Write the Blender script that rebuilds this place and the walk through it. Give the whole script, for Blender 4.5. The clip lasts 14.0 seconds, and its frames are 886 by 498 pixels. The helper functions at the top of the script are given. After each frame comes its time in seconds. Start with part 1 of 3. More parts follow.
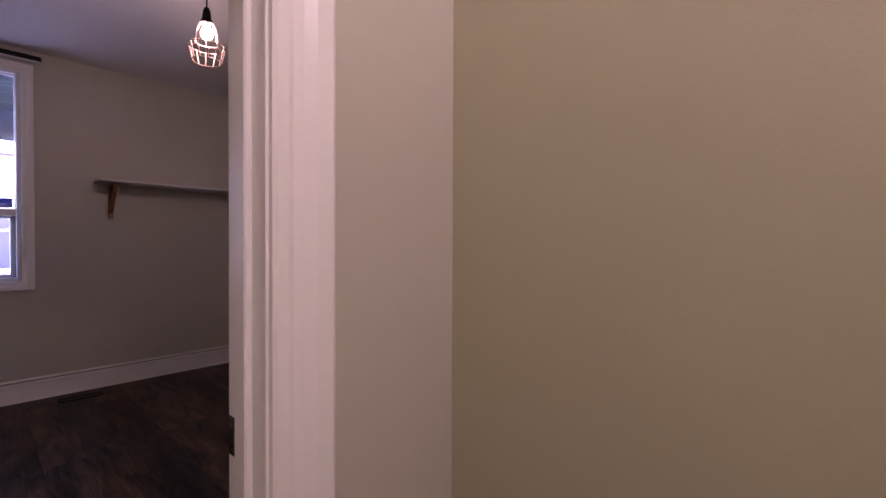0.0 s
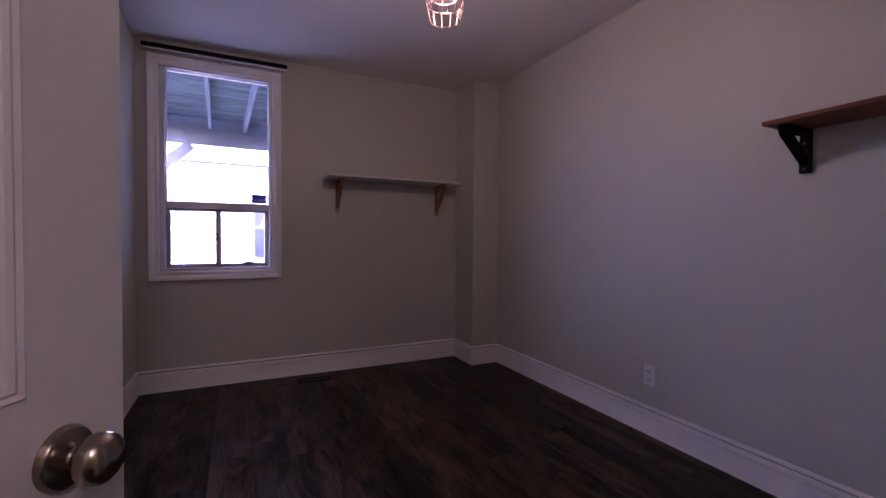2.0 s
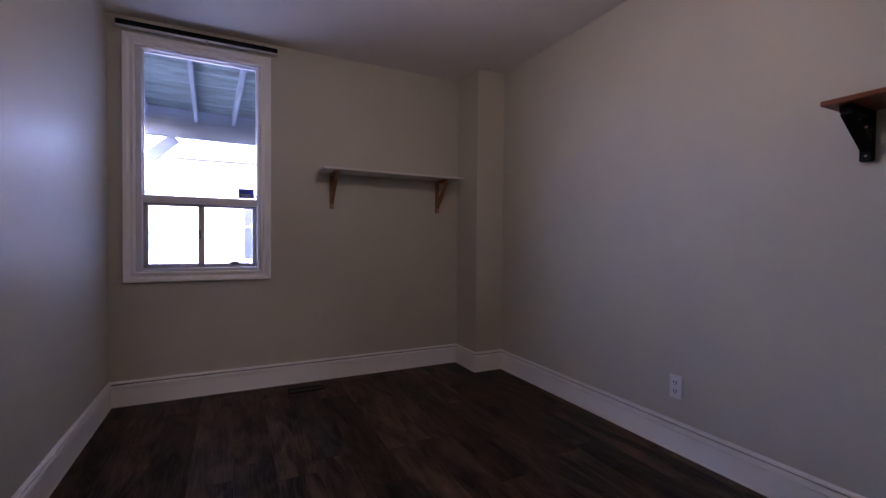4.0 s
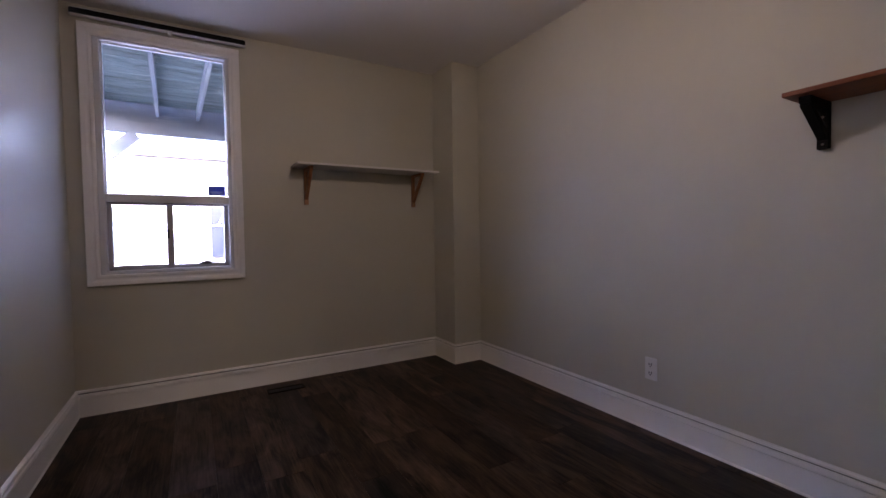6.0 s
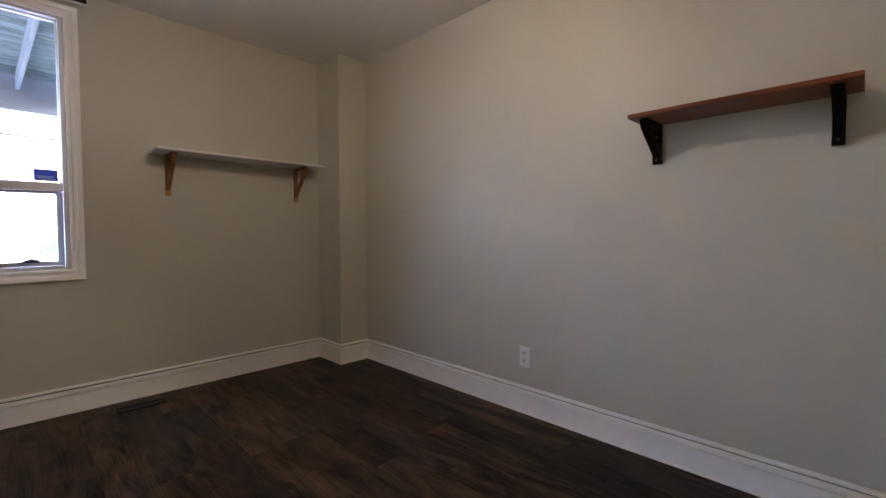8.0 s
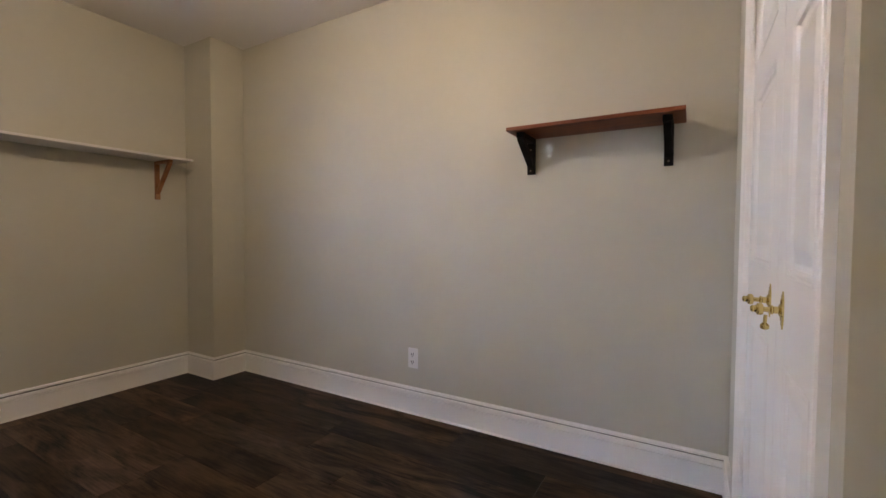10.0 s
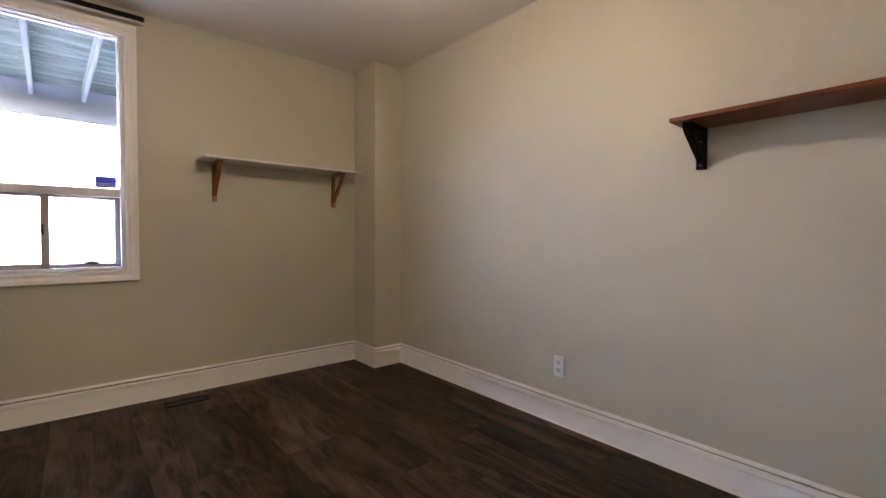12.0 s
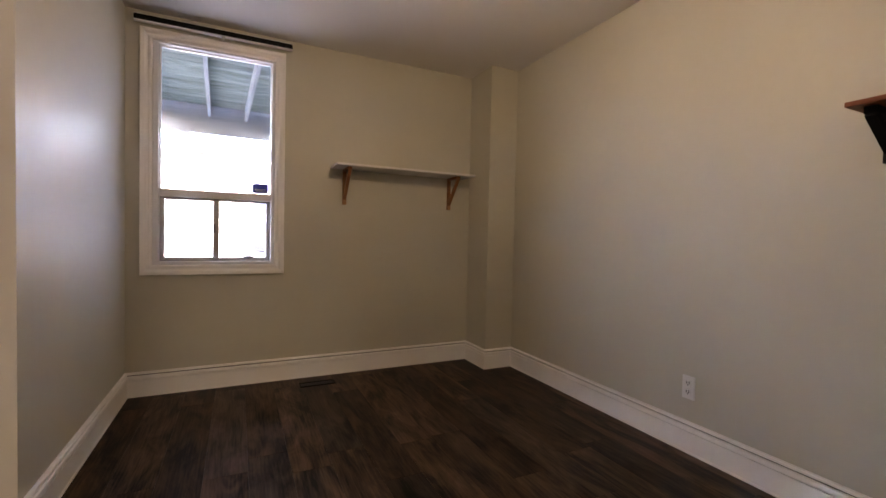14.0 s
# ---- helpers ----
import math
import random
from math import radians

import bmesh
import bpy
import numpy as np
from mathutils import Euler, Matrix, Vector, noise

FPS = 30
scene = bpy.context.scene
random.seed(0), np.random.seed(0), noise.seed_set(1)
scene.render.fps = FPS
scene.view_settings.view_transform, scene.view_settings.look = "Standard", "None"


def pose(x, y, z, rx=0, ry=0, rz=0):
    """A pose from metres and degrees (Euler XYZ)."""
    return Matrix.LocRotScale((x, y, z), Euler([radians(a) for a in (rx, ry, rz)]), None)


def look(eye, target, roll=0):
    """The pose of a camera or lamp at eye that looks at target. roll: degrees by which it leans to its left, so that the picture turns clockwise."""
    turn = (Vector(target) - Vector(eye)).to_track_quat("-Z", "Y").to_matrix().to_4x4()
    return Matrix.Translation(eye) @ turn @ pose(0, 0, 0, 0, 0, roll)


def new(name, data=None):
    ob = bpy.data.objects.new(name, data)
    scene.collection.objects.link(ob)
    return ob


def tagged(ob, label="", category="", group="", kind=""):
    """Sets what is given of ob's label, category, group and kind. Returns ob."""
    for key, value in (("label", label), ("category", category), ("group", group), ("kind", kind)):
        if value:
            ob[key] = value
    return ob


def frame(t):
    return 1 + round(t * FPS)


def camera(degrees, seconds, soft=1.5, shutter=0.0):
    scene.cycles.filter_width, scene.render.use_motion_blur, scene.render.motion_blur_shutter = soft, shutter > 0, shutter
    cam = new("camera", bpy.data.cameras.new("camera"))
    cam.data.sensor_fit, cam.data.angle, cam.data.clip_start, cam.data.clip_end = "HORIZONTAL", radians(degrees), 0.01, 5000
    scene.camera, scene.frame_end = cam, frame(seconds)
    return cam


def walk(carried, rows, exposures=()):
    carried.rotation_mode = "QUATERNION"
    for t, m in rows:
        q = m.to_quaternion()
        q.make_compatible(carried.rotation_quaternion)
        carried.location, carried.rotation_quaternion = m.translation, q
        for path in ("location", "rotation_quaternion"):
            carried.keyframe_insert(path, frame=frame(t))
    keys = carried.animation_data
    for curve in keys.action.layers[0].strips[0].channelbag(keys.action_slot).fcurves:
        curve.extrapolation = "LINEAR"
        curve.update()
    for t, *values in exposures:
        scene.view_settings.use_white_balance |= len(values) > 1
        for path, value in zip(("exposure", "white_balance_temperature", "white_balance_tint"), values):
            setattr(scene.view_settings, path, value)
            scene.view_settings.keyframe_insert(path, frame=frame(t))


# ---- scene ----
cam = camera(92.2, 14.0)
PATH = [
    (0.0, (-2.209, -4.444, 1.192), (-0.725, -3.096, 1.167), 0.22),
    (0.5, (-2.215, -4.275, 1.173), (-1.078, -2.625, 1.139), 1.49),
    (1.0, (-2.216, -4.079, 1.155), (-1.291, -2.303, 1.100), 1.34),
    (1.2, (-2.215, -4.015, 1.150), (-1.307, -2.230, 1.090), 1.00),
    (1.5, (-2.212, -3.917, 1.150), (-1.335, -2.118, 1.089), 0.59),
    (2.0, (-2.216, -3.780, 1.159), (-1.353, -1.973, 1.114), 0.38),
    (2.5, (-2.175, -3.667, 1.160), (-1.364, -1.836, 1.135), 0.91),
    (3.0, (-2.150, -3.588, 1.150), (-1.270, -1.791, 1.125), 0.95),
    (5.5, (-2.222, -3.508, 1.133), (-1.325, -1.733, 1.078), 0.05),
    (6.0, (-2.221, -3.510, 1.132), (-1.221, -1.792, 1.066), -0.88),
    (6.5, (-2.220, -3.509, 1.133), (-1.104, -1.865, 1.053), -0.69),
    (7.0, (-2.221, -3.512, 1.130), (-1.000, -1.944, 1.053), 0.02),
    (7.5, (-2.219, -3.512, 1.129), (-0.902, -2.024, 1.053), -0.00),
    (8.0, (-2.222, -3.515, 1.130), (-0.812, -2.117, 1.050), -0.13),
    (8.5, (-2.222, -3.515, 1.132), (-0.714, -2.223, 1.050), 0.00),
    (8.7, (-2.222, -3.515, 1.132), (-0.665, -2.262, 1.047), 0.12),
    (9.75, (-2.218, -3.522, 1.134), (-0.487, -2.523, 1.064), 0.30),
    (10.8, (-2.214, -3.528, 1.137), (-0.555, -2.413, 1.080), 0.44),
    (11.0, (-2.214, -3.528, 1.137), (-0.615, -2.348, 1.078), 0.35),
    (11.5, (-2.214, -3.523, 1.138), (-0.761, -2.168, 1.076), 0.22),
    (12.0, (-2.213, -3.519, 1.139), (-0.920, -2.009, 1.080), 0.31),
    (12.5, (-2.213, -3.519, 1.139), (-1.150, -1.839, 1.087), 1.04),
    (13.0, (-2.215, -3.516, 1.140), (-1.322, -1.739, 1.090), 1.62),
    (13.5, (-2.214, -3.517, 1.137), (-1.356, -1.723, 1.088), 1.29),
    (14.0, (-2.215, -3.514, 1.140), (-1.355, -1.721, 1.085), 1.26),
]
EXPOSURES = [
    (0, 5.64, 5600, 64), (0.5, 5.45, 5500, 62), (1.0, 5.32, 5550, 64), (1.5, 5.57, 5390, 65), (2.0, 5.59, 5340, 64), (3.0, 5.72, 5220, 53), (5.5, 5.82, 5540, 40),
    (6.5, 5.89, 5750, 37), (7.5, 6.15, 5770, 30), (8.5, 6.93, 5870, 25), (11.0, 7.07, 6270, 25), (12.5, 7.03, 6370, 28), (14, 6.67, 6870, 30)]
walk(cam, [(t, look(eye, target, roll)) for t, eye, target, roll in PATH], EXPOSURES)

# ---- plan, in metres: window wall at y = 0, shelf wall at x = 0 ----
W, S, CEIL = -2.906, -3.69, 2.62
ENTRY, ENTRY_T = -3.805, 0.115
WALL_T = 0.16
COL_X, COL_Y = -0.270, -0.352
WIN = (-2.752, -1.971, 0.905, 2.440)
DOOR = (-2.732, -1.963, 2.03)
CLOSET = (-1.430, -0.455, 1.99)
HALL_E, HALL_W, HALL_S, HALL_N = -1.606, -3.2, -7.0, -3.920
JOG = -1.540

# ---- world, sun, lamps ----
world = bpy.data.worlds.new("sky")
scene.world = world
world.use_nodes = True
wn = world.node_tree.nodes
sky = wn.new("ShaderNodeTexSky")
sky.sky_type, sky.sun_disc = "NISHITA", False
sky.sun_elevation, sky.sun_rotation = radians(35), radians(170)
sky.dust_density, sky.air_density = 4.0, 1.2
wn["Background"].inputs["Strength"].default_value = 0.15
world.node_tree.links.new(sky.outputs[0], wn["Background"].inputs["Color"])

sun_data = bpy.data.lights.new("sun", "SUN")
sun_data.energy, sun_data.angle, sun_data.color = 0.6, radians(12), (0.86, 0.93, 1.0)
sun = new("sun", sun_data)
sun.matrix_world = look((1.1, -6.3, 4.5), (0, 0, 0))

hall_data = bpy.data.lights.new("hall_lamp", "POINT")
hall_data.shadow_soft_size = 0.10
hall_data.energy, hall_data.color = 0.64, (1.0, 0.86, 0.60)
hall_light = new("hall_lamp", hall_data)
hall_light.matrix_world = pose(-2.15, -5.0, 2.38)

BULB_GLOW = 4.0


# ---- materials ----
def material(name, base, rough=0.5, metal=0.0, noise=(3.0, 0.06), grain=(400.0, 0.05), bump=0.0, coat=0.0):
    """A surface with slow colour drift, fine grain and relief, in object space."""
    m = bpy.data.materials.new(name)
    m.use_nodes = True
    n, l = m.node_tree.nodes, m.node_tree.links
    b = n["Principled BSDF"]
    b.inputs["Roughness"].default_value, b.inputs["Metallic"].default_value = rough, metal
    b.inputs["Coat Weight"].default_value = coat
    co = n.new("ShaderNodeTexCoord")
    a = n.new("ShaderNodeTexNoise")
    a.inputs["Scale"].default_value, a.inputs["Detail"].default_value = noise[0], 4
    g = n.new("ShaderNodeTexNoise")
    g.inputs["Scale"].default_value, g.inputs["Detail"].default_value = grain[0], 3
    for q in (a, g):
        l.new(co.outputs["Object"], q.inputs["Vector"])
    r1 = n.new("ShaderNodeMapRange")
    r1.inputs["To Min"].default_value, r1.inputs["To Max"].default_value = 1 - noise[1], 1 + noise[1]
    r2 = n.new("ShaderNodeMapRange")
    r2.inputs["To Min"].default_value, r2.inputs["To Max"].default_value = 1 - grain[1], 1 + grain[1]
    l.new(a.outputs["Fac"], r1.inputs["Value"])
    l.new(g.outputs["Fac"], r2.inputs["Value"])
    k = n.new("ShaderNodeMath")
    k.operation = "MULTIPLY"
    l.new(r1.outputs[0], k.inputs[0])
    l.new(r2.outputs[0], k.inputs[1])
    v = n.new("ShaderNodeVectorMath")
    v.operation = "SCALE"
    v.inputs[0].default_value = base
    l.new(k.outputs[0], v.inputs["Scale"])
    l.new(v.outputs[0], b.inputs["Base Color"])
    rr = n.new("ShaderNodeMapRange")
    rr.inputs["To Min"].default_value, rr.inputs["To Max"].default_value = max(0.02, rough - 0.06), min(1, rough + 0.06)
    l.new(a.outputs["Fac"], rr.inputs["Value"])
    l.new(rr.outputs[0], b.inputs["Roughness"])
    if bump:
        bp = n.new("ShaderNodeBump")
        bp.inputs["Strength"].default_value, bp.inputs["Distance"].default_value = bump, 0.002
        l.new(g.outputs["Fac"], bp.inputs["Height"])
        l.new(bp.outputs[0], b.inputs["Normal"])
    return m


def wood(name, dark, light, axis=1, rough=0.5, per_piece=0.0, scale=1.0, bump=0.3, cross=14.0, along=1.6, lo=0.50, hi=0.86, grey=None, spec=0.25):
    """Boards with grain along an axis; per_piece varies alike pieces."""
    m = bpy.data.materials.new(name)
    m.use_nodes = True
    n, l = m.node_tree.nodes, m.node_tree.links
    b = n["Principled BSDF"]
    b.inputs["Specular IOR Level"].default_value = spec
    co, info = n.new("ShaderNodeTexCoord"), n.new("ShaderNodeObjectInfo")
    off = n.new("ShaderNodeVectorMath")
    off.operation = "SCALE"
    off.inputs[0].default_value = (37.0, 61.0, 23.0)
    l.new(info.outputs["Random"], off.inputs["Scale"])
    add = n.new("ShaderNodeVectorMath")
    l.new(co.outputs["Object"], add.inputs[0])
    l.new(off.outputs[0], add.inputs[1])
    mp = n.new("ShaderNodeMapping")
    s3 = [cross * scale] * 3
    s3[axis] = along * scale
    mp.inputs["Scale"].default_value = s3
    l.new(add.outputs[0], mp.inputs["Vector"])
    a = n.new("ShaderNodeTexNoise")
    a.inputs["Scale"].default_value, a.inputs["Detail"].default_value, a.inputs["Roughness"].default_value = 1.0, 8, 0.62
    a.inputs["Distortion"].default_value = 0.9
    l.new(mp.outputs[0], a.inputs["Vector"])
    mp2 = n.new("ShaderNodeMapping")
    s3 = [120.0 * scale] * 3
    s3[axis] = 5.0 * scale
    mp2.inputs["Scale"].default_value = s3
    l.new(add.outputs[0], mp2.inputs["Vector"])
    f = n.new("ShaderNodeTexNoise")
    f.inputs["Scale"].default_value, f.inputs["Detail"].default_value = 1.0, 4
    l.new(mp2.outputs[0], f.inputs["Vector"])
    mix = n.new("ShaderNodeMath")
    mix.operation = "MULTIPLY_ADD"
    mix.inputs[1].default_value = 0.35
    l.new(f.outputs["Fac"], mix.inputs[0])
    l.new(a.outputs["Fac"], mix.inputs[2])
    ramp = n.new("ShaderNodeValToRGB")
    ramp.color_ramp.elements[0].position, ramp.color_ramp.elements[1].position = lo, hi
    ramp.color_ramp.elements[0].color, ramp.color_ramp.elements[1].color = (*dark, 1), (*light, 1)
    l.new(mix.outputs[0], ramp.inputs["Fac"])
    r = n.new("ShaderNodeMapRange")
    r.inputs["To Min"].default_value, r.inputs["To Max"].default_value = 1 - per_piece, 1 + per_piece
    l.new(info.outputs["Random"], r.inputs["Value"])
    v = n.new("ShaderNodeVectorMath")
    v.operation = "SCALE"
    if grey:
        hue = n.new("ShaderNodeMix")
        hue.data_type, hue.blend_type = "RGBA", "MULTIPLY"
        hue.inputs["B"].default_value = (*grey, 1)
        times = n.new("ShaderNodeMath")
        times.operation = "MULTIPLY"
        times.inputs[1].default_value = 7.13
        turn = n.new("ShaderNodeMath")
        turn.operation = "FRACT"
        cut = n.new("ShaderNodeMapRange")
        cut.inputs["From Min"].default_value, cut.inputs["From Max"].default_value = 0.45, 1.0
        l.new(info.outputs["Random"], times.inputs[0])
        l.new(times.outputs[0], turn.inputs[0])
        l.new(turn.outputs[0], cut.inputs["Value"])
        l.new(cut.outputs[0], hue.inputs["Factor"])
        l.new(ramp.outputs["Color"], hue.inputs["A"])
        l.new(hue.outputs["Result"], v.inputs[0])
    else:
        l.new(ramp.outputs["Color"], v.inputs[0])
    l.new(r.outputs[0], v.inputs["Scale"])
    l.new(v.outputs[0], b.inputs["Base Color"])
    rr = n.new("ShaderNodeMapRange")
    rr.inputs["To Min"].default_value, rr.inputs["To Max"].default_value = rough - 0.08, rough + 0.12
    l.new(a.outputs["Fac"], rr.inputs["Value"])
    l.new(rr.outputs[0], b.inputs["Roughness"])
    bp = n.new("ShaderNodeBump")
    bp.inputs["Strength"].default_value, bp.inputs["Distance"].default_value = bump, 0.001
    l.new(mix.outputs[0], bp.inputs["Height"])
    l.new(bp.outputs[0], b.inputs["Normal"])
    return m


def emitter(name, colour, strength):
    m = bpy.data.materials.new(name)
    m.use_nodes = True
    b = m.node_tree.nodes["Principled BSDF"]
    b.inputs["Base Color"].default_value = (*colour, 1)
    b.inputs["Emission Color"].default_value = (*colour, 1)
    b.inputs["Emission Strength"].default_value = strength
    return m


def glass(name, tint=(1, 1, 1)):
    m = bpy.data.materials.new(name)
    m.use_nodes = True
    b = m.node_tree.nodes["Principled BSDF"]
    b.inputs["Base Color"].default_value = (*tint, 1)
    b.inputs["Roughness"].default_value, b.inputs["IOR"].default_value = 0.0, 1.45
    b.inputs["Transmission Weight"].default_value = 1.0
    return m


paint = material("greige_wall_paint", (0.535, 0.512, 0.43), 0.48, noise=(2.6, 0.05), grain=(22.0, 0.02), bump=0.12)
hall_paint = material("beige_hall_paint", (0.46, 0.44, 0.295), 0.5, noise=(1.3, 0.03), grain=(260.0, 0.02), bump=0.12)
ceiling_paint = material("matt_ceiling_paint", (0.73, 0.70, 0.67), 0.85, noise=(1.0, 0.03), grain=(180.0, 0.02), bump=0.2)
gap_shade = material("gap_shade", (0.10, 0.08, 0.07), 0.9)
trim_paint = material("white_trim_paint", (0.89, 0.87, 0.84), 0.34, noise=(4.0, 0.03), grain=(90.0, 0.02), bump=0.03)
door_paint = material("white_door_paint", (0.86, 0.855, 0.84), 0.36, noise=(3.0, 0.01), grain=(120.0, 0.01))
# Entry leaf's white is darkened: the dim hall light is put into its colour.
entry_paint = material("dimmed_white_door_paint", (0.52, 0.50, 0.485), 0.42, noise=(3.0, 0.03), grain=(90.0, 0.015), bump=0.04)
vinyl = material("white_vinyl", (0.72, 0.72, 0.73), 0.35, noise=(6.0, 0.04), grain=(200.0, 0.02))
sash_metal = material("grey_aluminium", (0.42, 0.41, 0.42), 0.45, 0.3, noise=(8.0, 0.08), grain=(200.0, 0.04))
pane_glass = glass("window_glass", (0.96, 0.98, 1.0))
floor_wood = wood("dark_vinyl_plank", (0.003, 0.002, 0.0015), (0.160, 0.098, 0.063), 1, 0.42, per_piece=0.40, cross=9.0, along=2.3, lo=0.53, hi=1.02, grey=(0.60, 0.72, 0.90), spec=0.10)
groove = material("plank_joint", (0.012, 0.009, 0.007), 0.8)
black_metal = material("black_steel", (0.004, 0.004, 0.004), 0.75, 0.0, noise=(20, 0.1))
rail_black = material("black_headrail", (0.006, 0.006, 0.007), 0.5, 0.0, noise=(10, 0.1))
rail_lip = material("pale_headrail_lip", (0.72, 0.72, 0.72), 0.4, 0.0)
red_wood = wood("reddish_shelf_veneer", (0.12, 0.033, 0.014), (0.30, 0.092, 0.036), 1, 0.38, bump=0.1)
bracket_wood = wood("varnished_pine", (0.18, 0.068, 0.026), (0.33, 0.15, 0.06), 2, 0.4, bump=0.1)
pale_pine = wood("raw_pine_end", (0.30, 0.15, 0.07), (0.50, 0.29, 0.15), 2, 0.55, bump=0.1)
shelf_white = material("white_melamine", (0.70, 0.68, 0.67), 0.35, noise=(5, 0.04))
plate_white = material("white_plastic", (0.74, 0.73, 0.71), 0.3, noise=(30, 0.02))
slot_dark = material("socket_slots", (0.02, 0.02, 0.02), 0.6)
nickel = material("aged_satin_nickel", (0.30, 0.26, 0.21), 0.22, 1.0, noise=(30, 0.25), grain=(300, 0.1))
brass = material("polished_brass", (0.74, 0.60, 0.24), 0.16, 1.0, noise=(30, 0.08))
screw_metal = material("dark_screw", (0.10, 0.08, 0.06), 0.4, 0.8)
steel = material("zinc_steel", (0.45, 0.44, 0.42), 0.35, 1.0, noise=(40, 0.1))
cage_metal = material("copper_tinted_wire", (0.34, 0.22, 0.17), 0.35, 0.5, noise=(60, 0.1))
bulb_glow = emitter("glowing_bulb", (1.0, 0.79, 0.48), BULB_GLOW * 1.75)
vent_metal = material("dark_bronze_register", (0.004, 0.003, 0.0025), 0.6, 0.0, noise=(30, 0.15))
sticker_blue = material("blue_sticker", (0.045, 0.075, 0.55), 0.6)
sticker_text = material("pale_sticker_print", (0.55, 0.62, 0.8), 0.5)
clear_clip = material("clear_plastic_clip", (0.6, 0.6, 0.6), 0.2)
rubber = material("black_rubber", (0.015, 0.015, 0.015), 0.6)
deck_wood = wood("weathered_deck_boards", (0.03, 0.048, 0.040), (0.175, 0.225, 0.22), 0, 0.8, per_piece=0.25, scale=0.8)
deck_frame = wood("grey_deck_framing", (0.14, 0.16, 0.18), (0.23, 0.26, 0.285), 1, 0.8, scale=0.7)
beam_wood = wood("weathered_deck_beam", (0.11, 0.130, 0.155), (0.18, 0.205, 0.24), 0, 0.8, scale=0.5)
block_brown = material("light_block_brown", (0.05, 0.045, 0.04), 0.8, noise=(2.0, 0.1), grain=(40.0, 0.06))
# White siding held to a dark grey so it sends less light indoors.
siding = material("dimmed_white_siding", (0.155, 0.167, 0.18), 0.6, noise=(1.0, 0.05), grain=(40.0, 0.03))
roof_grey = material("grey_fascia", (0.13, 0.13, 0.15), 0.7)
pale_pane = material("pale_green_blind", (0.030, 0.045, 0.050), 0.5)
blue_panel = material("slate_blue_paint", (0.006, 0.010, 0.026), 0.5, noise=(2.5, 0.35))
# Paving colour is set dark to cut the daylight bounced up through the window.
concrete = material("low_bounce_paving", (0.09, 0.094, 0.096), 0.85, noise=(1.5, 0.12), grain=(60.0, 0.08), bump=0.3)
wire_black = material("black_cable", (0.02, 0.02, 0.02), 0.6)

for dull in (black_metal, rail_black, pale_pane, blue_panel, vent_metal):
    dull.node_tree.nodes["Principled BSDF"].inputs["Specular IOR Level"].default_value = 0.15


# ---- mesh helpers ----
def box(bm, x0, x1, y0, y1, z0, z1):
    vs = [bm.verts.new((x, y, z)) for x in (x0, x1) for y in (y0, y1) for z in (z0, z1)]
    for f in ((0, 1, 3, 2), (4, 6, 7, 5), (0, 4, 5, 1), (2, 3, 7, 6), (0, 2, 6, 4), (1, 5, 7, 3)):
        bm.faces.new([vs[i] for i in f])


def soft_box(bm, x0, x1, y0, y1, z0, z1, r=0.002, seg=1):
    part_bm = bmesh.new()
    box(part_bm, x0, x1, y0, y1, z0, z1)
    bmesh.ops.bevel(part_bm, geom=part_bm.edges[:], offset=r, segments=seg, affect="EDGES")
    me = bpy.data.meshes.new("tmp")
    part_bm.to_mesh(me)
    part_bm.free()
    bm.from_mesh(me)
    bpy.data.meshes.remove(me)


def lathe(bm, profile, n=24, m=Matrix()):
    """Turns (radius, height) pairs about z, then moves them by m."""
    rings = []
    for r, z in profile:
        rings.append([bm.verts.new(m @ Vector((max(r, 1e-5) * math.cos(2 * math.pi * i / n), max(r, 1e-5) * math.sin(2 * math.pi * i / n), z))) for i in range(n)])
    for a, b in zip(rings, rings[1:]):
        for i in range(n):
            bm.faces.new((a[i], a[(i + 1) % n], b[(i + 1) % n], b[i]))
    bm.faces.new(rings[0][::-1])
    bm.faces.new(rings[-1])


def tube(bm, pts, r, n=8, closed=False):
    """A round wire through the points."""
    pts = [Vector(p) for p in pts]
    rings = []
    count = len(pts)
    for i, p in enumerate(pts):
        if closed:
            d = pts[(i + 1) % count] - pts[i - 1]
        else:
            d = pts[min(i + 1, count - 1)] - pts[max(i - 1, 0)]
        q = d.to_track_quat("Z", "X")
        rings.append([bm.verts.new(p + q @ Vector((r * math.cos(2 * math.pi * k / n), r * math.sin(2 * math.pi * k / n), 0))) for k in range(n)])
    for i in range(count if closed else count - 1):
        a, b = rings[i], rings[(i + 1) % count]
        for k in range(n):
            bm.faces.new((a[k], a[(k + 1) % n], b[(k + 1) % n], b[k]))
    if not closed:
        bm.faces.new(rings[0][::-1])
        bm.faces.new(rings[-1])


def mesh_of(name, bm, mat, smooth=False):
    bmesh.ops.recalc_face_normals(bm, faces=bm.faces[:])
    me = bpy.data.meshes.new(name)
    bm.to_mesh(me)
    bm.free()
    me.materials.append(mat)
    if smooth:
        me.shade_smooth()
        me.set_sharp_from_angle(angle=radians(35))
    return me


def part(name, bm, mat, parent=None, label="", smooth=False, kind=""):
    ob = new(name, mesh_of(name, bm, mat, smooth))
    ob.parent = parent
    return tagged(ob, label=label, kind=kind)


def thing(name, label, category, group="", at=(0, 0, 0), rz=0.0):
    ob = new(name)
    ob.empty_display_size = 0.05
    ob.matrix_world = pose(*at, 0, 0, rz)
    return tagged(ob, label=label, category=category, group=group)


def slab(name, boxes, mat, label=""):
    bm = bmesh.new()
    for b in boxes:
        box(bm, *b)
    return part(name, bm, mat, label=label, kind="structure")


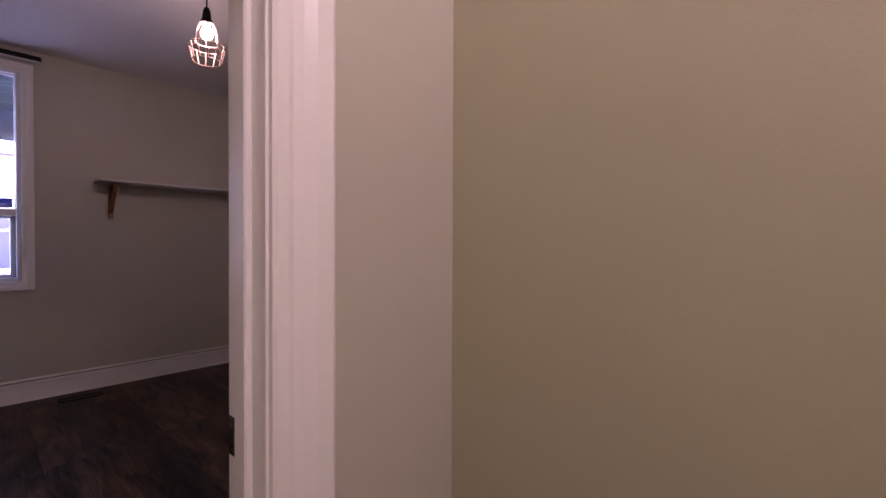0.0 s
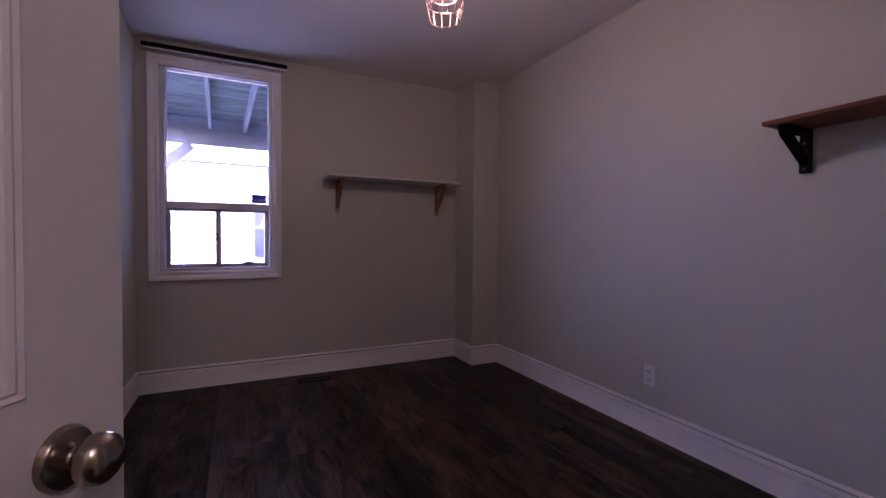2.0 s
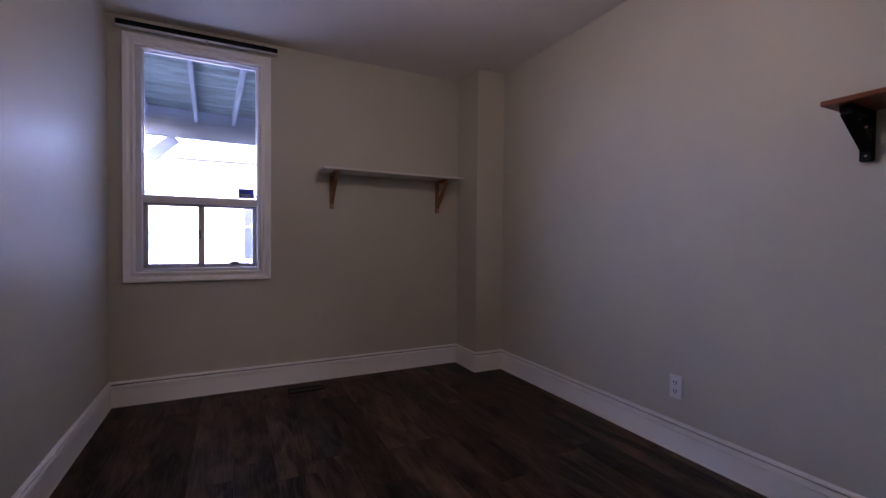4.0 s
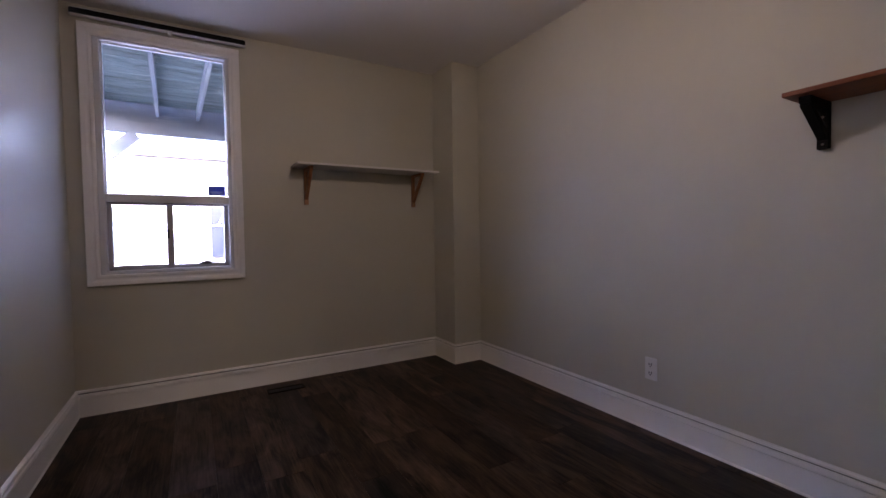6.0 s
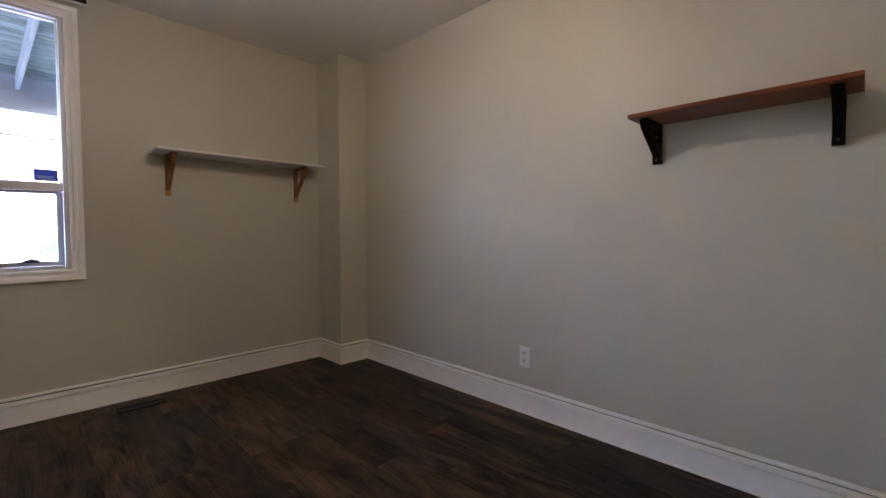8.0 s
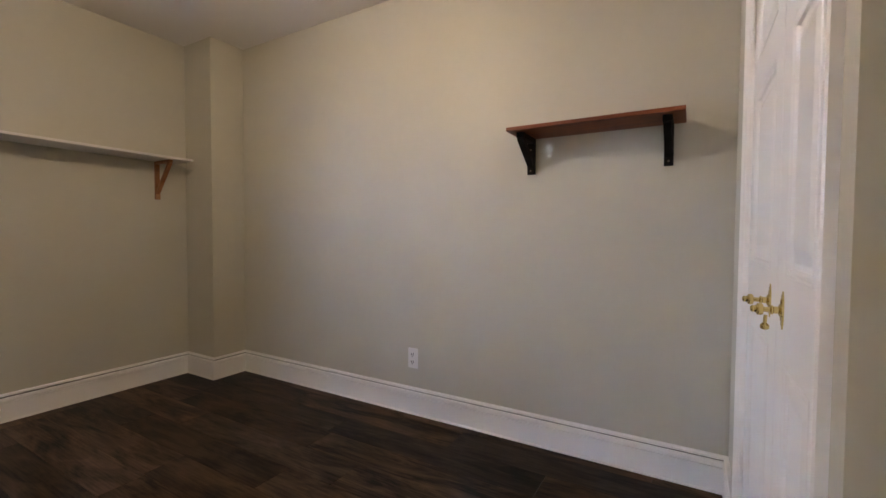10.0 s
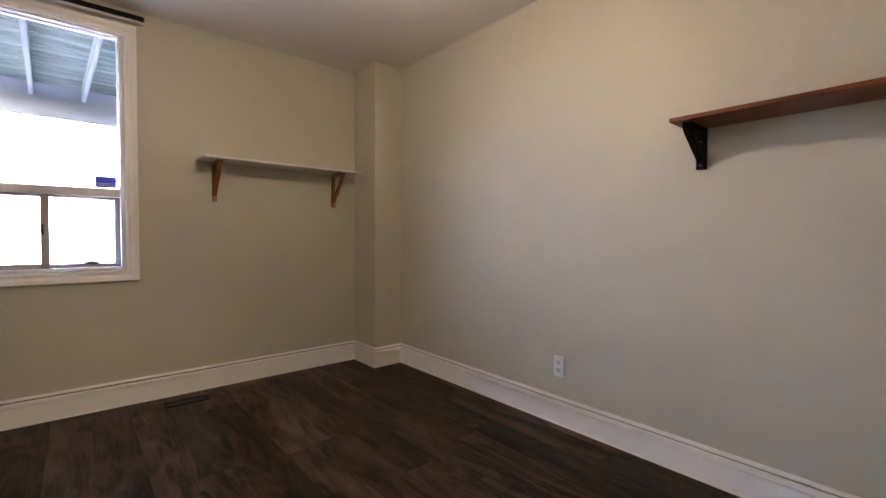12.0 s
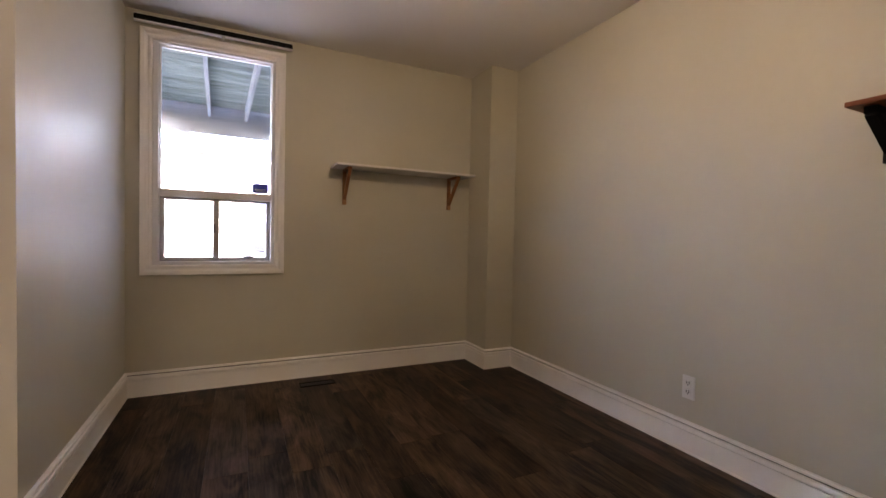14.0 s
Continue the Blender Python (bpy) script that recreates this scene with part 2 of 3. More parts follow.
def sweep_floor(name, path, profile, mat, label=""):
    """Runs a moulding profile (thickness, height) along a floor path; the room is on the path's left."""
    bm = bmesh.new()
    pts = [Vector(p) for p in path]
    rings = []
    for i, p in enumerate(pts):
        d0 = (p - pts[i - 1]).normalized() if i else (pts[1] - p).normalized()
        d1 = (pts[i + 1] - p).normalized() if i < len(pts) - 1 else d0
        n0, n1 = Vector((-d0.y, d0.x)), Vector((-d1.y, d1.x))
        k = (n0 + n1) / (1 + n0.dot(n1))
        rings.append([bm.verts.new((p.x + k.x * o, p.y + k.y * o, z)) for o, z in profile])
    for a, b in zip(rings, rings[1:]):
        for j in range(len(profile)):
            q = (j + 1) % len(profile)
            bm.faces.new((a[j], a[q], b[q], b[j]))
    bm.faces.new(rings[0])
    bm.faces.new(rings[-1][::-1])
    return part(name, bm, mat, label=label, kind="structure")


def frame_sweep(bm, x0, x1, z0, z1, y, profile, facing=-1, open_bottom=False):
    """Mitred frame round an opening in an xz plane; profile pairs are (outward, proud)."""
    rings = []
    corners = [(x0, z0, -1, 0 if open_bottom else -1), (x0, z1, -1, 1), (x1, z1, 1, 1), (x1, z0, 1, 0 if open_bottom else -1)]
    for cx, cz, sx, sz in corners:
        rings.append([bm.verts.new((cx + sx * o, y + facing * d, cz + sz * o)) for o, d in profile])
    runs = [(0, 1), (1, 2), (2, 3)] + ([] if open_bottom else [(3, 0)])
    for a, b in runs:
        for j in range(len(profile)):
            q = (j + 1) % len(profile)
            bm.faces.new((rings[a][j], rings[a][q], rings[b][q], rings[b][j]))
    if open_bottom:
        bm.faces.new(rings[0])
        bm.faces.new(rings[3][::-1])


# ---- shell ----
T = WALL_T
slab("wall_north", [(W - T, WIN[0], 0, T, 0, CEIL), (WIN[1], T, 0, T, 0, CEIL), (WIN[0], WIN[1], 0, T, 0, WIN[2]), (WIN[0], WIN[1], 0, 0.09, WIN[3], CEIL), (WIN[0], WIN[1], 0.09, T, WIN[3] + 0.045, CEIL)], paint, "greige painted window wall with a tall window")
slab("wall_east", [(0, T, S, 0, 0, CEIL)], paint, "greige painted wall carrying the reddish shelf")
slab("wall_west", [(W - T, W, ENTRY, 0, 0, CEIL)], paint, "greige painted wall with a soft window sheen")
slab("wall_south", [(W - T, DOOR[0] - 0.02, HALL_N, ENTRY, 0, CEIL), (DOOR[0] - 0.02, DOOR[1] + 0.02, HALL_N, ENTRY, DOOR[2] + 0.02, CEIL),
                    (DOOR[1] + 0.02, JOG, HALL_N, ENTRY, 0, CEIL), (JOG, CLOSET[0] - 0.02, HALL_N, S, 0, CEIL), (CLOSET[0] - 0.02, CLOSET[1] + 0.02, S - T, S, CLOSET[2] + 0.02, CEIL),
                    (CLOSET[1] + 0.02, T, S - T, S, 0, CEIL)], paint, "greige painted wall with the entry and closet openings")
slab("wall_column", [(COL_X, 0, COL_Y, 0, 0, CEIL)], paint, "greige painted boxed-in column in the corner")
slab("ceiling", [(W - T, T, HALL_N, T, CEIL, CEIL + 0.12)], ceiling_paint, "off-white matt ceiling")
slab("hall_wall_east", [(HALL_E, HALL_E + 0.10, HALL_S, HALL_N, 0, CEIL)], hall_paint, "beige painted hall wall")
slab("hall_wall_west", [(HALL_W - 0.12, HALL_W, HALL_S, HALL_N, 0, CEIL)], hall_paint, "beige painted hall wall")
slab("hall_wall_south", [(HALL_W, HALL_E, HALL_S - 0.12, HALL_S, 0, CEIL)], hall_paint, "beige painted hall end wall")
slab("hall_wall_north", [(HALL_W, W - T, HALL_N, ENTRY, 0, CEIL)], hall_paint, "beige painted hall wall return")
slab("hall_ceiling", [(HALL_W - 0.12, HALL_E + 0.10, HALL_S - 0.12, HALL_N, CEIL, CEIL + 0.12)], ceiling_paint, "off-white hall ceiling")
slab("closet_wall", [(HALL_E + 0.10, T, -4.75, -4.63, 0, CEIL), (0, T, -4.63, S - T, 0, CEIL), (HALL_E + 0.10, T, -4.75, HALL_N, CEIL, CEIL + 0.12)], paint, "plain closet shell behind closed doors")
slab("floor", [(W - T, T, HALL_N, T, -0.12, -0.006), (HALL_W - 0.12, HALL_E + 0.10, HALL_S - 0.12, HALL_N, -0.12, -0.006), (HALL_E + 0.10, T, -4.75, HALL_N, -0.12, -0.006)], groove, "dark subfloor showing as plank joints")

BASE = [(0, 0), (0.020, 0), (0.020, 0.007), (0.016, 0.011), (0.016, 0.112), (0.0175, 0.1128), (0.0185, 0.1158), (0.0085, 0.1162), (0.0085, 0.1198), (0.019, 0.1203), (0.021, 0.129), (0.020, 0.140), (0.014, 0.1455), (0.0015, 0.146), (0.0015, 0.1535), (0.017, 0.154), (0.019, 0.161), (0.015, 0.167), (0.005, 0.170), (0, 0.170)]
GAP = [(0.0016, 0.1463), (0.007, 0.1463), (0.007, 0.1532), (0.0016, 0.1532)]
ROOM_BASE = [(CLOSET[1] + 0.05, S), (0, S), (0, COL_Y), (COL_X, COL_Y), (COL_X, 0), (W, 0), (W, ENTRY), (DOOR[0] - 0.09, ENTRY)]
# Dark strip laid in the groove; its colour deepens the shade under the cap.
sweep_floor("trim", ROOM_BASE, GAP, gap_shade, "dark strip painted as shade under the baseboard cap")
sweep_floor("baseboard", [(CLOSET[1] + 0.05, S), (0, S), (0, COL_Y), (COL_X, COL_Y), (COL_X, 0), (W, 0), (W, ENTRY), (DOOR[0] - 0.09, ENTRY)], BASE, trim_paint, "tall white moulded baseboard")
sweep_floor("baseboard", [(DOOR[1] + 0.09, ENTRY), (JOG, ENTRY)], BASE, trim_paint, "tall white moulded baseboard")

# ---- window ----
CASING = [(0, 0), (0, 0.012), (0.006, 0.016), (0.018, 0.016), (0.024, 0.012), (0.034, 0.013), (0.046, 0.021), (0.066, 0.024), (0.071, 0.021), (0.071, 0)]
bm = bmesh.new()
frame_sweep(bm, *WIN, 0, CASING)
tagged(part("window_casing", bm, trim_paint, label="white moulded window casing", kind="structure"), category="")
window = thing("window_1", "tall white window with fixed pane above a two-part slider", "window", at=(WIN[0], 0, WIN[2]))
window["kind"] = "structure"
window.matrix_world = Matrix()
bm = bmesh.new()
x0, x1, z0, z1 = WIN
for b in ((x0, x0 + 0.034, 0.0, 0.14, z0, z1), (x1 - 0.024, x1, 0.0, 0.14, z0, z1), (x0 + 0.034, x1 - 0.024, 0.0, 0.075, z1 - 0.012, z1), (x0 + 0.034, x1 - 0.024, 0.0, 0.14, z0, z0 + 0.022)):
    soft_box(bm, *b, 0.003)
for b in ((x0 + 0.034, x1 - 0.024, 0.022, 0.10, 1.384, 1.438),):
    soft_box(bm, *b, 0.003)
part("window_frame", bm, vinyl, window)
bm = bmesh.new()
for b in ((-2.717, -2.711, 0.045, 0.075, 1.438, 2.428), (-2.003, -1.997, 0.045, 0.075, 1.438, 2.428), (-2.711, -2.003, 0.045, 0.075, 2.421, 2.428)):
    soft_box(bm, *b, 0.001)
part("glazing_bead", bm, vinyl, window, "bright white glazing bead")
bm = bmesh.new()
for b in ((-2.717, -2.690, 0.05, 0.075, 0.927, 1.384), (-2.386, -2.346, 0.045, 0.07, 0.927, 1.384), (-2.690, -2.383, 0.05, 0.075, 0.927, 0.957), (-2.690, -2.383, 0.05, 0.075, 1.366, 1.384)):
    soft_box(bm, *b, 0.002)
part("sliding_sash", bm, sash_metal, window, "grey metal sliding sash")
bm = bmesh.new()
for b in ((-2.026, -1.9955, 0.076, 0.139, 0.927, 1.384), (-2.350, -2.018, 0.076, 0.10, 0.927, 0.952), (-2.350, -2.018, 0.076, 0.10, 1.368, 1.384), (-2.368, -2.350, 0.076, 0.10, 0.927, 1.384)):
    soft_box(bm, *b, 0.002)
part("fixed_sash", bm, sash_metal, window, "grey metal fixed sash")
for px0, px1, pz0, pz1, py in ((-2.711, -2.003, 1.438, 2.421, 0.06), (-2.690, -2.383, 0.957, 1.366, 0.062), (-2.350, -2.018, 0.952, 1.368, 0.088)):
    bm = bmesh.new()
    box(bm, px0 - 0.003, px1 + 0.003, py - 0.002, py + 0.002, pz0 - 0.003, pz1 + 0.003)
    pane = part("pane", bm, pane_glass, window)
    pane.visible_shadow = False
bm = bmesh.new()
soft_box(bm, -2.385, -2.371, 0.030, 0.045, 1.135, 1.200, 0.002)
part("sash_latch", bm, rubber, window, "small dark sash latch")
for z in (1.312, 1.020):
    bm = bmesh.new()
    tube(bm, [(-2.352, 0.060, z + 0.013), (-2.328, 0.058, z + 0.013), (-2.322, 0.058, z), (-2.328, 0.058, z - 0.013), (-2.352, 0.060, z - 0.013)], 0.0015, 6)
    part("wire_clip", bm, black_metal, window, "thin wire clip on the sash")

bm = bmesh.new()
soft_box(bm, -2.185, -2.110, 0.050, 0.074, 0.948, 0.966, 0.006, 2)
soft_box(bm, -2.160, -2.135, 0.052, 0.070, 0.962, 0.974, 0.004, 2)
tube(bm, [(-2.235, 0.058, 0.950), (-2.15, 0.056, 0.956), (-2.025, 0.060, 0.962)], 0.0025, 6)
part("window_handle", bm, rubber, window, "black window handle lying on the lower track")

sticker = thing("sticker", "small dark blue sticker with pale print on the window pane", "sticker", at=(-2.068, 0.0565, 1.444))
bm = bmesh.new()
soft_box(bm, -0.055, 0.055, -0.0006, 0.0006, 0, 0.073, 0.0003)
part("sticker_sheet", bm, sticker_blue, sticker)
for dz, a, b in ((0.028, -0.046, 0.040), (0.020, -0.040, 0.020), (0.012, -0.030, 0.044)):
    bm = bmesh.new()
    box(bm, a, b, -0.0016, -0.0009, dz, dz + 0.0035)
    part("print_bar", bm, sticker_text, sticker, "pale print bar")

# ---- blind headrail ----
rail = thing("blind_headrail", "black blind headrail with pale lower lip above the window", "blind headrail", at=(-2.354, 0, 2.527))
bm = bmesh.new()
soft_box(bm, -0.496, 0.496, -0.062, -0.026, 0.011, 0.046, 0.004, 2)
part("rail_body", bm, rail_black, rail)
bm = bmesh.new()
soft_box(bm, -0.496, 0.496, -0.067, -0.030, 0.001, 0.008, 0.0015, 2)
soft_box(bm, -0.494, 0.494, -0.0635, -0.060, 0.0465, 0.0485, 0.0006)
part("rail_lip", bm, rail_lip, rail, "pale metal lip")
for x in (-0.40, 0.40):
    bm = bmesh.new()
    soft_box(bm, x - 0.015, x + 0.015, -0.050, 0.0, 0.047, 0.051, 0.001)
    soft_box(bm, x - 0.015, x + 0.015, -0.006, 0.0, 0.030, 0.046, 0.001)
    part("mounting_bracket", bm, rail_black, rail)
bm = bmesh.new()
soft_box(bm, 0.018, 0.040, -0.068, -0.062, -0.030, 0.006, 0.002)
soft_box(bm, 0.020, 0.038, -0.062, -0.050, -0.030, -0.024, 0.002)
part("clear_clip", bm, clear_clip, rail, "small clear plastic clip")


# ---- shelves ----
def bracket_mesh(bm, depth, drop, w, t, web=False):
    """An L with a diagonal strut, back on x = 0, shelf at z = 0, reaching towards -x."""
    soft_box(bm, -t, 0, -w / 2, w / 2, -drop, -t, 0.0015)
    soft_box(bm, -depth, 0, -w / 2, w / 2, -t, 0, 0.0015)
    a, b = Vector((-depth + 0.008, 0, -t + 0.002)), Vector((-t * 0.6, 0, -drop + 0.045))
    d = (b - a).normalized()
    nrm = Vector((-d.z, 0, d.x)) * t / 2
    vs = []
    for p in (a, b):
        for s1 in (-1, 1):
            for s2 in (-1, 1):
                vs.append(bm.verts.new(p + nrm * s1 + Vector((0, s2 * w * 0.42, 0))))
    for f in ((0, 1, 3, 2), (4, 6, 7, 5), (0, 4, 5, 1), (2, 3, 7, 6), (0, 2, 6, 4), (1, 5, 7, 3)):
        bm.faces.new([vs[i] for i in f])
    if web:
        ws = [bm.verts.new((x, y, z)) for x, z in ((-depth + 0.012, -t), (-t, -t), (-t, -drop + 0.045)) for y in (-0.010, 0.010)]
        for f in ((0, 2, 4), (1, 5, 3), (0, 1, 3, 2), (2, 3, 5, 4), (4, 5, 1, 0)):
            bm.faces.new([ws[i] for i in f])


def wall_shelf(name, label, length, depth, thick, spots, bw, drop, bt, board_mat, bracket_mat, board_label, bracket_label, at, rz, reach, web=False, foot_mat=None):
    ob = thing(name, label, "shelf", at=at, rz=rz)
    bm = bmesh.new()
    soft_box(bm, -depth, -0.001, 0, length, 0, thick, 0.002)
    part("board", bm, board_mat, ob, board_label)
    for y in spots:
        bm = bmesh.new()
        bracket_mesh(bm, reach, drop, bw, bt, web)
        br = part("bracket", bm, bracket_mat, ob, bracket_label)
        br.location = (-0.001, y, 0)
        if foot_mat:
            bm = bmesh.new()
            soft_box(bm, -bt - 0.002, -bt + 0.004, -bw / 2 - 0.001, bw / 2 + 0.001, -drop, -drop + 0.042, 0.001)
            part("bracket_foot", bm, foot_mat, br, "paler raw pine foot")
        for z in (-drop + 0.018, -0.06):
            bm = bmesh.new()
            lathe(bm, [(0.005, 0), (0.005, 0.001), (0.002, 0.002)], 10, Matrix.Translation((-bt, 0, z)) @ pose(0, 0, 0, 0, -90, 0))
            part("screw", bm, screw_metal, br, "small dark screw head")
    return ob


wall_shelf("wall_shelf", "reddish brown wooden shelf on two black brackets above the outlet", 0.768, 0.24, 0.018, (0.711, 0.067), 0.038, 0.187, 0.027, red_wood, black_metal, "", "black steel shelf bracket", (0, -3.499, 1.641), 0, 0.195)
wall_shelf("wall_shelf", "white laminate shelf on two varnished pine brackets beside the window", 1.200, 0.255, 0.016, (0.138, 1.088), 0.030, 0.286, 0.020, shelf_white, bracket_wood, "", "varnished pine shelf bracket", (-0.352, 0, 1.674), 90, 0.205, False, pale_pine)

# ---- outlet ----
outlet = thing("wall_outlet", "white duplex wall outlet low on the greige wall", "outlet", at=(0, -2.030, 0.292))
bm = bmesh.new()
soft_box(bm, -0.011, -0.0005, -0.036, 0.036, 0, 0.126, 0.003, 2)
part("cover_plate", bm, plate_white, outlet)
for z in (0.020, 0.068):
    bm = bmesh.new()
    soft_box(bm, -0.014, -0.0095, -0.017, 0.017, z, z + 0.036, 0.004, 2)
    face = part("socket_face", bm, plate_white, outlet)
    for y, h in ((-0.008, 0.010), (0.006, 0.008)):
        bm = bmesh.new()
        box(bm, -0.0146, -0.0138, y - 0.0012, y + 0.0036, z + 0.015, z + 0.0195 + h)
        part("slot", bm, slot_dark, face)
    bm = bmesh.new()
    lathe(bm, [(0.0036, 0), (0.0036, 0.0008)], 10, Matrix.Translation((-0.0138, 0, z + 0.009)) @ pose(0, 0, 0, 0, -90, 0))
    part("ground_hole", bm, slot_dark, face)

# ---- floor register ----
vent = thing("floor_register", "dark bronze slotted floor register set in the planks near the baseboard", "floor vent", at=(-1.665, -0.195, 0))
vent.scale = (0.86, 0.86, 1)
bm = bmesh.new()
for b in ((-0.15, 0.15, -0.055, -0.043, 0.0, 0.005), (-0.15, 0.15, 0.043, 0.055, 0.0, 0.005), (-0.15, -0.138, -0.043, 0.043, 0.0, 0.005), (0.138, 0.15, -0.043, 0.043, 0.0, 0.005)):
    box(bm, *b)
part("register_frame", bm, vent_metal, vent)
# Dark sheet added over the planks for the darkness between the slats.
bm = bmesh.new()
box(bm, -0.137, 0.137, -0.0428, 0.0428, 0.0003, 0.0012)
part("register_backing", bm, slot_dark, vent, "dark backing sheet under the slats")
for i in range(15):
    bm = bmesh.new()
    x = -0.128 + i * 0.0183
    soft_box(bm, x - 0.003, x + 0.003, -0.0427, 0.0427, 0.0014, 0.004, 0.0008)
    part("slat", bm, vent_metal, vent)

# ---- caged pendant ----
lamp = thing("pendant_light", "caged pendant light with a glowing bulb hanging from the ceiling", "pendant light", at=(-1.403, -2.080, CEIL))
bm = bmesh.new()
lathe(bm, [(0.002, -0.030), (0.045, -0.028), (0.058, -0.010), (0.060, 0.0)], 28)
part("canopy", bm, black_metal, lamp, smooth=True)
bm = bmesh.new()
tube(bm, [(0, 0, -0.028), (0, 0, -0.239)], 0.004, 8)
part("stem", bm, black_metal, lamp, smooth=True)
bm = bmesh.new()
lathe(bm, [(0.006, -0.338), (0.012, -0.342), (0.018, -0.360), (0.021, -0.395), (0.034, -0.418), (0.034, -0.426), (0.018, -0.428)][::-1], 24)
part("socket", bm, black_metal, lamp, smooth=True).location.z = 0.108
bm = bmesh.new()
prof = [(0.014, -0.428), (0.017, -0.440)] + [(0.034 * math.sin(a) + 0.001, -0.478 + 0.036 * math.cos(a)) for a in [radians(30 + 15 * k) for k in range(10)]]
lathe(bm, [(r * 0.76, -0.428 + (z + 0.428) * 0.86) for r, z in prof], 24)
part("bulb", bm, bulb_glow, lamp, "glowing warm white bulb", smooth=True).location.z = 0.108


def ring(bm, r, z, wire, n=32):
    tube(bm, [(r * math.cos(2 * math.pi * i / n), r * math.sin(2 * math.pi * i / n), z) for i in range(n)], wire, 6, closed=True)


cage = new("cage")
cage.parent = lamp
cage.location.z = 0.108
for name, r, z in (("cage_ring", 0.035, -0.424), ("cage_ring", 0.058, -0.515), ("cage_ring", 0.086, -0.538), ("cage_ring", 0.066, -0.612)):
    bm = bmesh.new()
    ring(bm, r, z, 0.0024)
    part(name, bm, cage_metal, cage, smooth=True)
for i in range(12):
    a = 2 * math.pi * (i + 0.5) / 12
    c, s = math.cos(a), math.sin(a)
    bm = bmesh.new()
    tube(bm, [(0.086 * c, 0.086 * s, -0.534), (0.066 * c, 0.066 * s, -0.613)], 0.0026, 8)
    if i % 2 == 0:
        tube(bm, [(0.035 * c, 0.035 * s, -0.424), (0.050 * c, 0.050 * s, -0.455), (0.058 * c, 0.058 * s, -0.515), (0.086 * c, 0.086 * s, -0.538)], 0.0022, 6)
    part("cage_bar", bm, cage_metal, cage, smooth=True)


# ---- doors ----
def raised_panel(bm, x0, x1, z0, z1, y, out):
    """A sloped and raised field in a door; y is the core's face, out is -1 or 1."""
    steps = [(0.0, 0.010), (0.002, 0.0118), (0.007, 0.0095), (0.010, 0.0105), (0.015, 0.0085), (0.019, 0.003), (0.026, 0.001), (0.031, 0.001), (0.058, 0.0085), (0.060, 0.0085)]
    rings = []
    for inset, proud in steps:
        rings.append([bm.verts.new((x, y + out * proud, z)) for x, z in ((x0 + inset, z0 + inset), (x1 - inset, z0 + inset), (x1 - inset, z1 - inset), (x0 + inset, z1 - inset))])
    for a, b in zip(rings, rings[1:]):
        for i in range(4):
            bm.faces.new((a[i], a[(i + 1) % 4], b[(i + 1) % 4], b[i]))
    bm.faces.new(rings[-1])


def panel_door(ob, width, height, columns, rows, thick=0.035, finish=None):
    """A panelled leaf from x = 0 to its width, centred on y = 0."""
    core, half = thick / 2 - 0.010, thick / 2
    bm = bmesh.new()
    box(bm, 0.002, width - 0.002, -core, core, 0.012, height - 0.004)
    part("core", bm, finish or door_paint, ob)
    bm = bmesh.new()
    xs = [0.0] + [v for c in columns for v in c] + [width]
    zs = [0.010] + [v for r in rows for v in r] + [height]
    for a, b in zip(xs[::2], xs[1::2]):
        box(bm, a, b, -half, half, 0.010, height)
    for a, b in zip(zs[::2], zs[1::2]):
        for c in columns:
            box(bm, c[0], c[1], -half + 0.0002, half - 0.0002, a, b)
    part("stiles_and_rails", bm, finish or door_paint, ob)
    for c in columns:
        for r in rows:
            bm = bmesh.new()
            raised_panel(bm, c[0], c[1], r[0], r[1], -core, -1)
            raised_panel(bm, c[0], c[1], r[0], r[1], core, 1)
            part("panel", bm, finish or door_paint, ob)


def round_knob(ob, x, z, half, mat):
    for side in (-1, 1):
        bm = bmesh.new()
        m = Matrix.Translation((x, side * half, z)) @ pose(0, 0, 0, -90 * side, 0, 0)
        lathe(bm, [(0.033, 0), (0.033, 0.003), (0.030, 0.008), (0.020, 0.012), (0.012, 0.014), (0.0105, 0.017), (0.013, 0.020), (0.021, 0.025), (0.0255, 0.032), (0.0265, 0.039), (0.0245, 0.047), (0.018, 0.053), (0.009, 0.0565), (0.002, 0.0575)], 32, m)
        part("door_knob", bm, mat, ob, "aged nickel round door knob", smooth=True)


def butt_hinge(ob, x, y, z, h=0.085, finish=None):
    bm = bmesh.new()
    for k in range(5):
        lathe(bm, [(0.006, k * h / 5 + 0.001), (0.006, (k + 1) * h / 5 - 0.001)], 12, Matrix.Translation((x, y, z - h / 2)))
    lathe(bm, [(0.003, -0.006), (0.005, -0.002), (0.005, h + 0.002), (0.003, h + 0.006)], 12, Matrix.Translation((x, y, z - h / 2)))
    part("hinge", bm, finish or steel, ob, "white painted butt hinge" if finish else "zinc butt hinge")


LEAF_TURN = radians(62.6)
entry = thing("door_1", "white panelled entry door standing wide open into the room", "door", at=(DOOR[0] + 0.005 + 0.0175 * math.sin(LEAF_TURN), ENTRY - 0.0175 * math.cos(LEAF_TURN), 0), rz=math.degrees(LEAF_TURN))
entry["kind"] = "structure"
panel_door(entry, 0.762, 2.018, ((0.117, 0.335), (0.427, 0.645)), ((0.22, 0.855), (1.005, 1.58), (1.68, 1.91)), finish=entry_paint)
round_knob(entry, 0.682, 0.930, 0.0175, nickel)
for z in (0.25, 1.0, 1.75):
    butt_hinge(entry, -0.003, 0.020, z)
bm = bmesh.new()
soft_box(bm, 0.7615, 0.7635, -0.012, 0.012, 0.900, 0.960, 0.0005)
part("latch_plate", bm, nickel, entry, "nickel latch plate")


